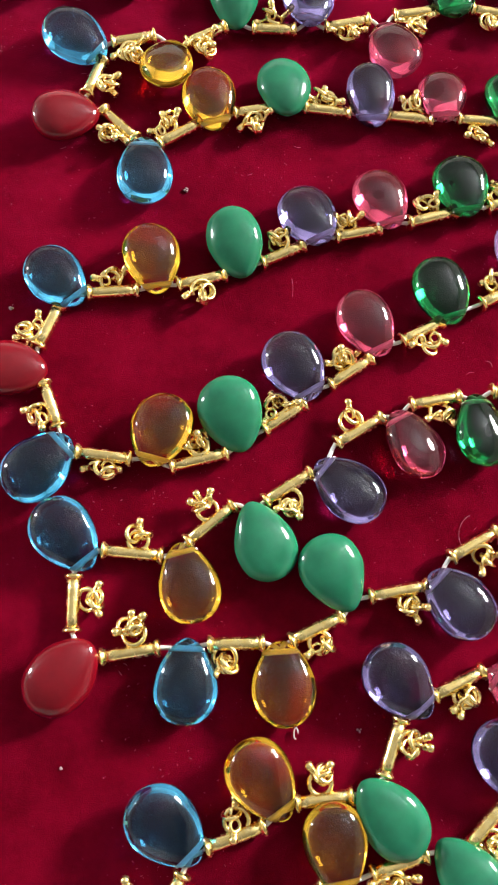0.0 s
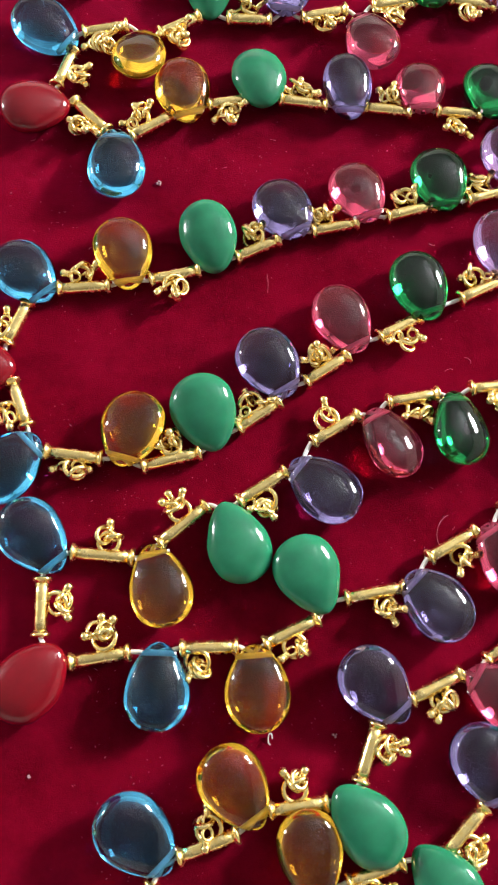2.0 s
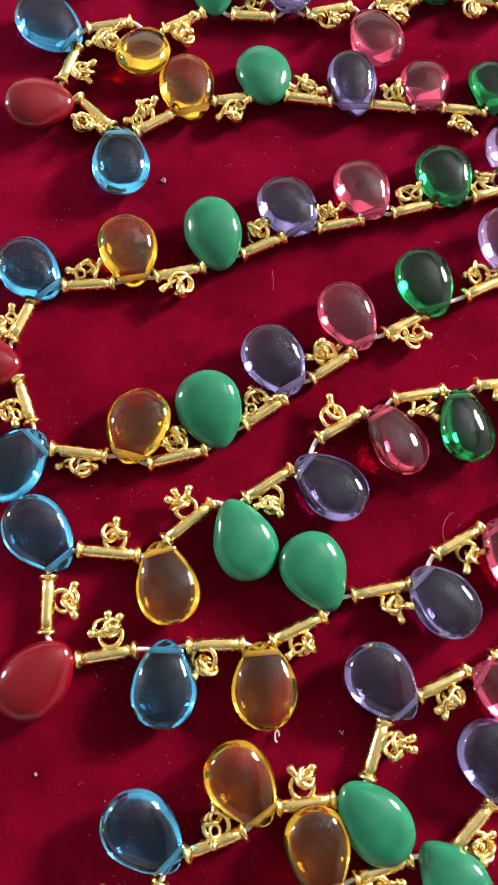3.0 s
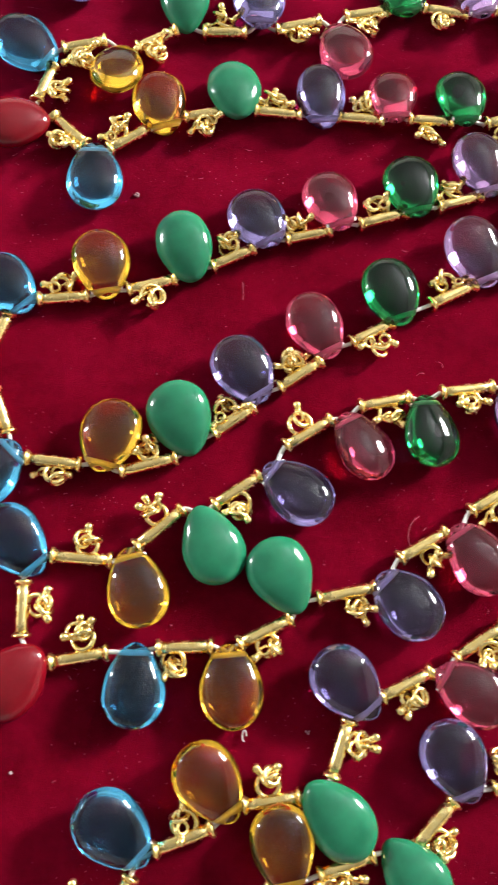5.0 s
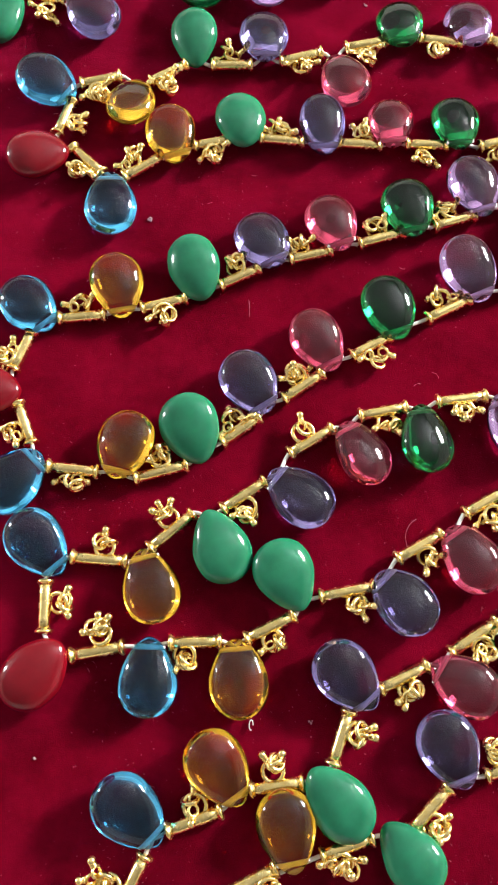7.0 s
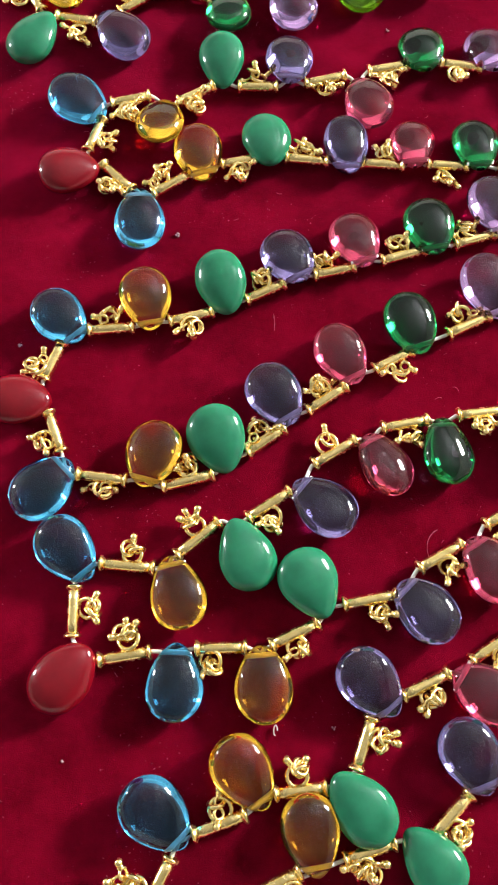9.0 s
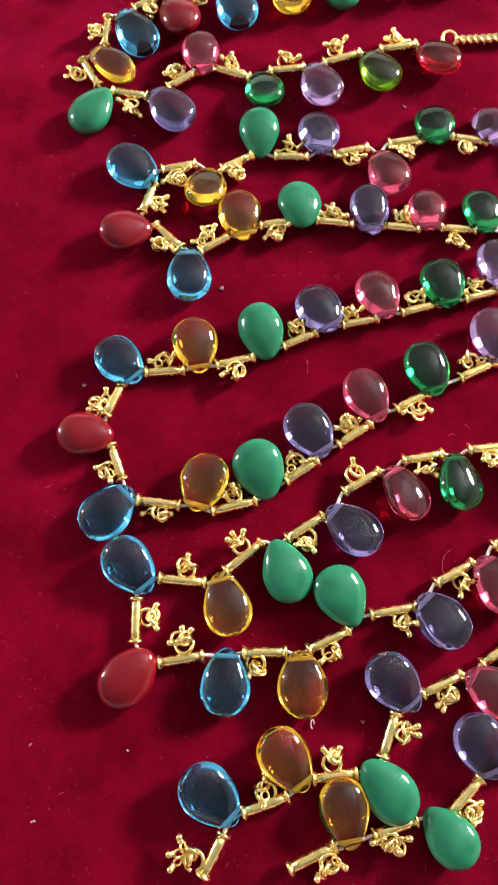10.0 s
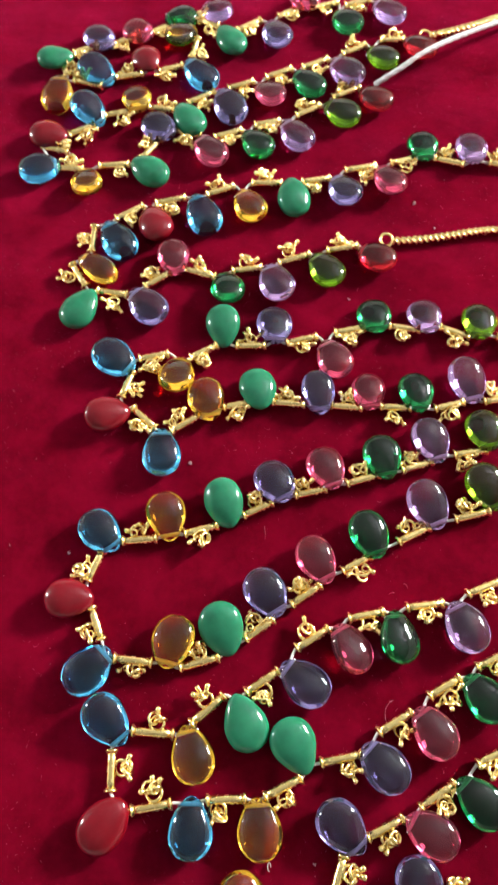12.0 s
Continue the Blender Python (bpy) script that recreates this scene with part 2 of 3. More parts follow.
def bead_mesh(name, mat, plump, point):
    """A flattened smooth teardrop along x, its point towards -x."""
    u, v, sections = 40, 30, []
    shape = [math.sin(math.pi * k / v) * (1 - point + point * math.sin(math.pi * k / v / 2) ** 1.3) for k in range(v + 1)]
    most = max(shape)
    for k in range(1, v):
        a = math.pi * k / v
        x = -BEAD_L / 2 * math.cos(a)
        f = shape[k] / most
        thick = f ** 0.85
        ring = []
        for b in range(u):
            c, s = math.cos(2 * math.pi * b / u), math.sin(2 * math.pi * b / u)
            spot = Vector((x * 220 + plump * 90, c * 0.9, s * 0.9 + point * 50))
            wave = 1 + 0.04 * noise.noise(spot) + 0.008 * noise.noise(spot * 2.7)
            ring.append((x, BEAD_W / 2 * plump * f * c * wave, BEAD_T / 2 * thick * s * wave))
        sections.append(ring)
    n = len(sections) * u
    verts, faces = rings(sections, False)
    verts += [(-BEAD_L / 2, 0, 0), (BEAD_L / 2, 0, 0)]
    for b in range(u):
        c = (b + 1) % u
        faces.append((n, c, b))
        faces.append((n + 1, n - u + b, n - u + c))
    return mesh_of(name, verts, faces, mat)


WIDE = {"jade": 0.95, "blue": 1.01, "amber": 0.985, "pink": 0.96, "green": 0.97}
BEADS = {c: [bead_mesh("bead", GLASS[c], w * WIDE.get(c, 1.0), p) for w, p in ((1.0, 0.4), (1.015, 0.31), (0.985, 0.48))] for c in GLASS}

HOLE = mesh_of("drill_hole", *tube_along([(0, y * MM, 0) for y in (-2.9, -1, 1, 2.9)], 0.46 * MM, 10), DRILLED)

BAR_R = 1.14 * MM


def bar_mesh(length):
    h = length / 2 - 0.5 * MM
    return mesh_of("spacer_bar", *lathe([(-h, BAR_R), (-h * 0.5, BAR_R * 1.01), (0, BAR_R * 0.99), (h * 0.5, BAR_R), (h, BAR_R)], 16), GOLD)


def flange_mesh():
    """A little turned collar with a rounded rim and the thread's hole in it."""
    r = 1.68 * MM
    return mesh_of("end_collar", *lathe([(-0.55 * MM, 0.35 * MM), (-0.5 * MM, r * 0.72), (-0.35 * MM, r * 0.95), (-0.1 * MM, r), (0.15 * MM, r * 0.94), (0.3 * MM, r * 0.75), (0.6 * MM, BAR_R * 1.02)], 16), GOLD)


def ring_points(r, count, start=0.0, sweep=2 * math.pi):
    return [(r * math.cos(start + sweep * k / count), r * math.sin(start + sweep * k / count), 0) for k in range(count + (sweep < 6.28))]


def loop_mesh(r, wire, gap):
    """A wire ring; with a gap its ends stand open, as a jump ring's do."""
    if gap:
        piece = tube_along(ring_points(r, 26, gap / 2, 2 * math.pi - gap), wire, 8)
    else:
        piece = tube_along(ring_points(r, 26), wire, 8, True)
    return mesh_of("hanging_loop", *piece, GOLD)


def dangle_mesh():
    """A ball-headed pin whose tail is bent into an eye; the eye's near edge is at the origin."""
    store = ([], [])
    eye = 0.95 * MM
    add_to(store, tube_along([(x + eye, y, z) for x, y, z in ring_points(eye, 18)], 0.31 * MM, 7, True))
    add_to(store, tube_along([(2 * eye, 0, 0), (2 * eye + 0.9 * MM, 0, 0)], 0.3 * MM, 7))
    add_to(store, ball(2 * eye + 1.15 * MM, 0, 0, 0.78 * MM))
    for wrap in (0.1, 0.5):
        coil = [(2 * eye + wrap * MM + 0.03 * MM * k, y, z) for k, (y, z, _) in enumerate(ring_points(0.5 * MM, 12))]
        add_to(store, tube_along(coil, 0.2 * MM, 6, True))
    return mesh_of("dangle", *store, GOLD)


COLLAR, DANGLE = flange_mesh(), dangle_mesh()
BARS = {k: bar_mesh(k / 2 * MM) for k in range(18, 24)}
JUMP = mesh_of("jump_ring", *tube_along(ring_points(1.4 * MM, 22), 0.41 * MM, 8, True), GOLD)
LOOPS = [loop_mesh(1.85 * MM, 0.45 * MM, 0.0), loop_mesh(2.0 * MM, 0.44 * MM, 0.5), loop_mesh(1.75 * MM, 0.45 * MM, 0.0)]

# where the pieces lie: millimetres and degrees; for a bar also how far its loop hangs to its side and along it
FRONT_A = [
    ("blue", -12.4, -23.6, 137, 16.2),
    ("bar", -1.3, -24.7, 22, 1.4, 0.9, 10.6),
    ("amber", 2.7, -16.0, 127, 14.9),
    ("bar", 12.9, -18.5, 10, 4.0, -0.3, 9.8),
    ("jade", 23.6, -20.6, -47, 15.2),
    ("bar", 24.1, -10.0, 73, -2.9, 1.7, 10.1),
    ("violet", 25.1, 0.4, 134, 14.9),
    ("bar", 35.3, 0.7, 27, -3.1, -0.1, 10.5),
    ("pink", 46.1, -0.1, -31, 13.1),
    ("bar", 48.2, 8.3, 35, -3.0, 0.3, 11.1),
    ("green", 58.1, 7.3, -44, 14.7),
    ("bar", 62.9, 18.0, 28, -1.7, -1.8, 11.1),
]
FRONT_B = [
    ("bar", -11.4, -34.6, -115, -7.7, 3.3, 9.5),
    ("amber", 14.9, -25.4, 103, 13.5),
    ("bar", 8.6, -34.0, 28, -2.4, 5.7, 11.2),
    ("bar", 25.3, -27.7, 20, -2.0, -1.8, 10.1),
    ("jade", 36.0, -28.6, -47, 12.1),
    ("bar", 39.7, -21.2, 47, -3.4, -1.5, 10.4),
    ("violet", 43.1, -11.2, 115, 13.9),
    ("bar", 54.5, -13.6, 20, 4.5, -1.9, 10.9),
]
SECOND_A = [
    ("red", -31.5, -1.2, -129, 15.0),
    ("bar", -31.1, 10.8, 94, -4.0, 0.5, 9.9),
    ("blue", -33.2, 22.1, 132, 15.1),
    ("bar", -21.7, 19.8, -2, 2.4, 0.8, 11.1),
    ("amber", -11.6, 15.2, -72, 14.3),
    ("bar", -8.4, 25.7, 42, 1.7, 1.0, 11.0),
    ("jade", 1.0, 23.0, -66, 15.0),
    ("bar", 5.1, 33.0, 35, -2.8, -1.0, 10.6),
    ("violet", 15.6, 33.2, -37, 15.1),
    ("bar", 17.7, 44.2, 33, 2.4, -0.5, 10.7),
    ("pink", 27.4, 42.0, -58, 13.6),
    ("bar", 31.7, 50.7, 13, -3.0, 0.3, 10.2),
    ("green", 39.8, 45.3, -81, 13.8),
    ("bar", 47.1, 53.8, 10, -3.8, -0.0, 10.3),
    ("lilac", 57.3, 48.5, -62, 14.5),
    ("bar", 63.4, 59.3, 24, -3.1, -0.5, 11.4),
]
SECOND_B = [
    ("bar", -20.7, 3.1, 12, 4.9, 1.2, 10.3),
    ("blue", -10.9, -1.0, -89, 14.3),
    ("bar", -2.8, 5.4, 4, -1.4, -2.0, 10.1),
    ("amber", 5.4, -0.7, -83, 14.2),
    ("bar", 10.9, 8.6, 28, -3.5, -0.6, 10.4),
    ("jade", 13.5, 18.0, 118, 14.2),
    ("bar", 25.0, 15.6, 13, -2.6, 1.3, 11.2),
    ("violet", 35.3, 14.2, -44, 13.9),
    ("bar", 38.5, 24.5, 31, -2.5, 0.3, 10.4),
    ("pink", 47.8, 22.5, -55, 13.9),
    ("bar", 51.2, 33.4, 31, -4.5, -0.0, 10.2),
    ("green", 60.9, 31.2, -50, 13.2),
    ("bar", 64.6, 41.0, 27, -1.8, -0.8, 11.4),
]
THIRD_A = [
    ("red", -46.3, 51.9, 179, 12.8),
    ("bar", -40.7, 61.0, 70, 2.6, -2.8, 9.5),
    ("blue", -39.9, 70.1, 135, 13.5),
    ("bar", -29.4, 68.6, 8, 2.3, -0.4, 10.2),
    ("amber", -22.4, 75.0, 104, 14.3),
    ("bar", -12.9, 72.1, 18, -2.3, -0.6, 9.9),
    ("jade", -6.9, 79.5, 106, 14.9),
    ("bar", 2.3, 78.5, 27, 1.8, 0.2, 9.7),
    ("violet", 6.9, 86.0, 121, 12.6),
    ("bar", 16.8, 83.9, 15, 1.8, -1.8, 9.6),
    ("pink", 21.2, 90.5, 112, 12.7),
    ("bar", 31.4, 88.3, 19, 3.6, -0.3, 10.4),
    ("green", 36.9, 94.5, 103, 13.2),
    ("bar", 46.6, 92.8, 21, 2.8, -0.5, 10.0),
    ("lilac", 50.8, 100.0, 110, 14.1),
    ("bar", 61.9, 97.4, 11, -3.0, -2.2, 10.1),
    ("olive", 66.2, 103.8, 103, 12.4),
]
THIRD_B = [
    ("bar", -38.7, 45.8, -66, -3.5, 1.1, 9.6),
    ("blue", -39.2, 34.2, -133, 15.3),
    ("bar", -28.3, 36.9, -4, -2.9, 0.6, 10.5),
    ("amber", -18.4, 41.8, 77, 13.8),
    ("bar", -11.2, 37.1, 17, 3.7, 0.5, 10.9),
    ("jade", -5.8, 45.5, 111, 14.8),
    ("bar", 3.8, 46.0, 37, 4.1, -0.0, 9.6),
    ("violet", 5.4, 55.2, 124, 14.3),
    ("bar", 15.8, 55.4, 36, 3.7, 0.1, 10.1),
    ("pink", 18.6, 64.5, 120, 13.9),
    ("bar", 29.2, 64.3, 31, -2.4, 0.6, 9.5),
    ("green", 32.8, 72.1, 111, 13.9),
    ("bar", 44.9, 72.9, 29, 3.8, -0.3, 10.4),
    ("lilac", 49.1, 81.1, 115, 15.6),
    ("bar", 61.2, 79.0, 16, 3.8, -1.0, 10.5),
    ("olive", 65.6, 86.8, 119, 14.7),
]
FOURTH_A = [
    ("red", -41.9, 104.9, -169, 12.7),
    ("bar", -37.3, 114.9, 75, -4.3, -0.7, 9.5),
    ("blue", -41.6, 123.0, 147, 14.9),
    ("bar", -30.2, 124.6, 13, -5.0, -1.1, 9.5),
    ("amber", -22.7, 118.3, -99, 11.4),
    ("bar", -15.4, 126.8, 29, -3.7, -1.5, 9.6),
    ("jade", -10.0, 134.9, 96, 14.3),
    ("bar", -1.5, 129.3, 4, 3.6, 0.2, 9.5),
    ("violet", 5.4, 135.7, 93, 12.1),
    ("bar", 13.7, 131.9, 14, -4.0, -0.3, 9.8),
    ("pink", 23.2, 125.3, -64, 13.5),
    ("bar", 28.2, 135.8, 13, -4.2, -0.6, 10.1),
    ("green", 35.5, 139.9, 104, 11.0),
    ("bar", 44.7, 137.1, -7, -4.1, -0.8, 9.9),
    ("lilac", 50.8, 140.2, 107, 11.1),
    ("bar", 59.8, 136.2, -18, -4.7, 1.0, 9.8),
    ("olive", 67.0, 139.2, 88, 11.7),
    ("bar", 76.5, 134.4, -8, -2.9, 0.0, 9.5),
]
FOURTH_B = [
    ("bar", -31.4, 104.4, -41, -3.5, 1.0, 10.0),
    ("blue", -25.4, 93.8, -85, 14.5),
    ("bar", -19.2, 103.5, 34, 1.9, -1.5, 10.5),
    ("amber", -13.7, 110.5, 107, 13.8),
    ("bar", -4.4, 109.8, 14, -4.1, -0.7, 9.5),
    ("jade", 1.2, 114.4, 99, 12.7),
    ("bar", 10.1, 110.8, -1, 3.2, -0.5, 9.9),
    ("violet", 18.7, 113.9, 96, 14.0),
    ("bar", 26.8, 110.3, -3, 1.6, 0.7, 10.0),
    ("pink", 33.3, 114.6, 95, 11.0),
    ("bar", 41.2, 110.6, -1, -4.9, -0.7, 9.6),
    ("green", 47.2, 114.8, 98, 12.2),
    ("bar", 56.7, 111.8, 16, -4.1, -0.3, 9.7),
    ("lilac", 62.2, 119.4, 106, 15.5),
    ("bar", 71.1, 114.2, 10, 4.3, -1.1, 9.5),
]
FIFTH_A = [
    ("red", -33.6, 171.7, -67, 13.9),
    ("bar", -42.3, 176.5, 31, -3.5, -0.7, 10.3),
    ("blue", -44.8, 164.8, -55, 16.3),
    ("bar", -52.9, 165.6, 91, 3.4, 0.1, 10.5),
    ("amber", -50.1, 154.1, -32, 14.9),
    ("bar", -55.8, 152.0, -56, -5.8, -0.8, 9.9),
    ("jade", -53.8, 139.6, -120, 15.0),
    ("bar", -44.8, 146.1, -6, -6.1, 0.9, 10.0),
    ("violet", -33.6, 141.4, -43, 15.3),
    ("bar", -31.3, 151.5, 35, 3.5, -0.2, 10.0),
    ("pink", -26.7, 158.8, 101, 11.9),
    ("bar", -18.7, 154.5, -14, 2.8, -0.3, 11.3),
    ("green", -9.4, 148.7, -72, 11.3),
    ("bar", -3.7, 156.4, 12, 3.7, 0.2, 10.0),
    ("lilac", 5.4, 151.3, -66, 13.8),
    ("bar", 11.0, 160.9, 19, 5.4, -0.9, 10.9),
    ("olive", 20.8, 156.6, -55, 13.2),
    ("bar", 26.1, 165.4, 12, 3.4, -0.1, 10.6),
    ("ruby", 36.7, 161.8, -30, 11.8),
]
FIFTH_B = [
    ("bar", -29.5, 181.7, 15, -4.8, -0.4, 10.5),
    ("blue", -18.5, 175.6, -64, 16.3),
    ("bar", -13.6, 186.3, 23, 1.9, 0.3, 10.0),
    ("amber", -3.9, 180.0, -63, 13.5),
    ("bar", 1.5, 189.9, 5, 2.2, -0.4, 10.4),
    ("jade", 10.3, 183.5, -82, 15.0),
    ("bar", 17.5, 191.7, 13, -4.6, -0.9, 10.1),
    ("violet", 26.7, 187.2, -62, 12.4),
    ("bar", 32.1, 197.1, 15, -5.3, 0.9, 10.9),
    ("pink", 41.5, 191.7, -62, 12.6),
    ("bar", 46.5, 200.7, 17, -4.0, 0.1, 9.7),
    ("green", 53.1, 205.7, 96, 12.2),
    ("bar", 61.7, 201.1, -14, 4.0, -1.8, 10.5),
    ("lilac", 69.3, 205.6, 95, 12.7),
    ("bar", 79.8, 200.4, -7, 2.9, -2.6, 10.4),
]
SIXTH_A = [
    ("red", -72.4, 206.4, 171, 12.6),
    ("bar", -61.8, 209.9, 32, -4.9, 0.4, 9.9),
    ("blue", -59.8, 217.3, 130, 16.3),
    ("bar", -49.8, 217.7, 16, -5.7, 0.7, 10.6),
    ("amber", -44.1, 222.6, 100, 11.0),
    ("bar", -35.6, 220.2, -5, 2.2, 1.0, 9.6),
    ("jade", -25.7, 214.9, -57, 14.6),
    ("bar", -22.3, 225.7, 32, -5.1, -0.8, 10.9),
    ("violet", -12.1, 220.9, -63, 15.5),
    ("bar", -8.8, 231.8, 21, -4.5, 0.7, 9.9),
    ("pink", 1.1, 227.5, -42, 11.9),
    ("bar", 4.3, 237.9, 25, -6.1, -0.3, 10.5),
    ("green", 14.7, 232.5, -48, 14.0),
    ("bar", 17.0, 242.9, 25, -6.7, -0.6, 10.5),
    ("lilac", 27.9, 238.5, -45, 14.5),
    ("bar", 30.7, 250.1, 27, 0.2, 0.1, 9.9),
    ("olive", 40.5, 245.8, -41, 12.6),
    ("bar", 44.5, 255.4, 9, 2.7, 1.0, 9.5),
    ("ruby", 54.1, 251.2, -38, 12.9),
]
SIXTH_B = [
    ("bar", -69.6, 201.3, -15, 1.7, 1.8, 9.8),
    ("blue", -73.4, 192.2, -165, 13.4),
    ("bar", -63.6, 193.4, -2, 4.0, 0.4, 9.6),
    ("amber", -57.3, 187.2, -77, 11.0),
    ("bar", -49.3, 195.3, 9, -5.1, 1.6, 10.5),
    ("jade", -37.2, 192.4, -35, 14.9),
    ("bar", -37.7, 202.6, 58, 2.3, 1.4, 11.2),
    ("violet", -35.5, 211.0, 138, 12.4),
    ("bar", -25.9, 210.0, -12, -5.3, 0.5, 9.9),
    ("pink", -17.7, 201.5, -52, 14.1),
    ("bar", -12.2, 210.1, 20, -3.8, 0.0, 10.6),
    ("green", -2.3, 205.3, -52, 13.5),
    ("bar", 0.9, 215.3, 16, -4.1, 0.2, 9.5),
    ("lilac", 10.8, 209.5, -55, 14.6),
    ("bar", 14.7, 221.2, 29, 3.0, -0.7, 10.1),
    ("olive", 26.1, 219.7, -30, 13.7),
    ("bar", 27.6, 229.8, 27, 0.6, 0.2, 11.2),
    ("ruby", 37.7, 226.5, -38, 12.9),
]
LAST_A = [
    ("jade", -74.5, 240.9, -167, 11.7),
    ("bar", -64.4, 246.5, 26, -2.8, -1.7, 10.2),
    ("violet", -59.7, 250.5, 136, 12.4),
    ("bar", -50.2, 251.8, 28, -3.5, -3.9, 10.4),
    ("pink", -46.4, 254.5, 144, 11.0),
    ("bar", -37.6, 258.1, 33, -1.8, -1.2, 9.9),
    ("green", -31.7, 262.2, 25, 11.0),
    ("bar", -26.0, 265.3, 28, -3.0, -1.4, 9.5),
    ("lilac", -19.1, 266.1, -31, 11.0),
]
LAST_B = [
    ("bar", -71.3, 237.5, -67, 0.9, 1.4, 9.5),
    ("amber", -71.5, 223.7, -92, 16.3),
    ("bar", -62.0, 230.5, -12, 1.4, -3.4, 11.1),
    ("blue", -59.0, 234.9, 140, 16.3),
    ("bar", -47.9, 234.7, 14, 2.9, -0.5, 10.2),
    ("red", -42.3, 241.1, 116, 11.5),
    ("bar", -33.8, 238.7, 22, -5.4, -2.6, 9.6),
    ("blue", -23.0, 235.1, -47, 16.1),
    ("bar", -26.0, 248.5, 82, -4.2, -3.1, 9.9),
    ("amber", -30.9, 253.9, -136, 11.6),
    ("bar", -22.1, 261.2, -17, -4.9, 2.7, 9.5),
    ("jade", -13.4, 251.9, -57, 14.6),
    ("bar", -7.1, 260.4, 35, -3.2, -1.1, 10.4),
    ("violet", 3.0, 255.5, -70, 13.4),
    ("bar", 7.6, 267.7, 32, -1.5, -0.6, 10.5),
    ("pink", 12.9, 272.7, 37, 11.0),
    ("bar", 20.0, 271.3, 17, -4.1, 0.0, 11.4),
    ("green", 28.3, 262.3, -49, 12.7),
    ("bar", 32.2, 273.2, 19, -4.1, -1.0, 10.1),
    ("lilac", 43.4, 268.0, -36, 13.9),
]
dice, charm = random.Random(7), random.Random(23)


# beads that lie tipped: degrees about their length, degrees of droop
TIPPED = {(27.4, 42.0): (-20, 2), (39.8, 45.3): (-14, 4), (15.6, 33.2): (-9, 2), (-26.7, 158.8): (2, 4)}
# beads that are broader or slimmer than the others of their colour
BREADTH = {(13.5, 18.0): 1.11, (1.0, 23.0): 1.06, (-5.8, 45.5): 1.12, (1.2, 114.4): 1.06, (-18.4, 41.8): 1.05, (-22.4, 75.0): 1.04, (21.2, 90.5): 1.06, (36.9, 94.5): 1.04, (18.7, 113.9): 0.9, (-50.1, 154.1): 0.78, (-53.8, 139.6): 1.06}
# charms whose pins can be told apart: the way that each pin points, in degrees
PINS = {
    (-20.7, 3.1): (185, 102, 62), (-31.1, 10.8): (62, -50), (-21.7, 19.8): (88,), (-8.4, 25.7): (78, 128, 165),
    (5.1, 33.0): (-62, -150), (17.7, 44.2): (100,), (31.7, 50.7): (-150, -40), (-2.8, 5.4): (-120,),
    (10.9, 8.6): (-140,), (25.0, 15.6): (-5, -60), (38.5, 24.5): (-100, 10), (-1.3, -24.7): (-95, 95),
    (12.9, -18.5): (130, 60), (24.1, -10.0): (25, -10), (35.3, 0.7): (-110, -140),
}


def place_bead(necklace, colour, x, y, turn, length):
    me = BEADS[colour][dice.randrange(3)]
    over = length - 14.0
    size = dice.uniform(0.985, 1.015) * (1 + 0.012 * over)
    droop = max(-13, min(13, 5.5 * over * math.sin(radians(turn)))) + dice.uniform(1, 4)
    lean = dice.uniform(-6, 6)
    lean, droop = TIPPED.get((x, y), (lean, droop))
    long = (14.0 + 0.45 * over) * MM
    low = math.hypot(BEAD_T / 2 * size * math.cos(radians(droop)), long / 2 * math.sin(radians(droop)) * 0.8)
    z = low + velvet_height(x * MM, y * MM) + 0.1 * MM
    m = pose(x * MM, y * MM, z, 0, 0, turn) @ pose(0, 0, 0, lean, -droop, 0) @ Matrix.Diagonal((long / BEAD_L, size * BREADTH.get((x, y), 1.0), size, 1))
    bead = part("bead", me, necklace, m, BEAD_LABEL[colour])
    if colour not in ("jade", "red"):
        part("drill_hole", HOLE, bead, pose(-BEAD_L / 2 + 2.1 * MM, 0, 0), "pale frosted drill hole")
    return [m @ Vector((-BEAD_L / 2 + 2.1 * MM, 0, 0))]


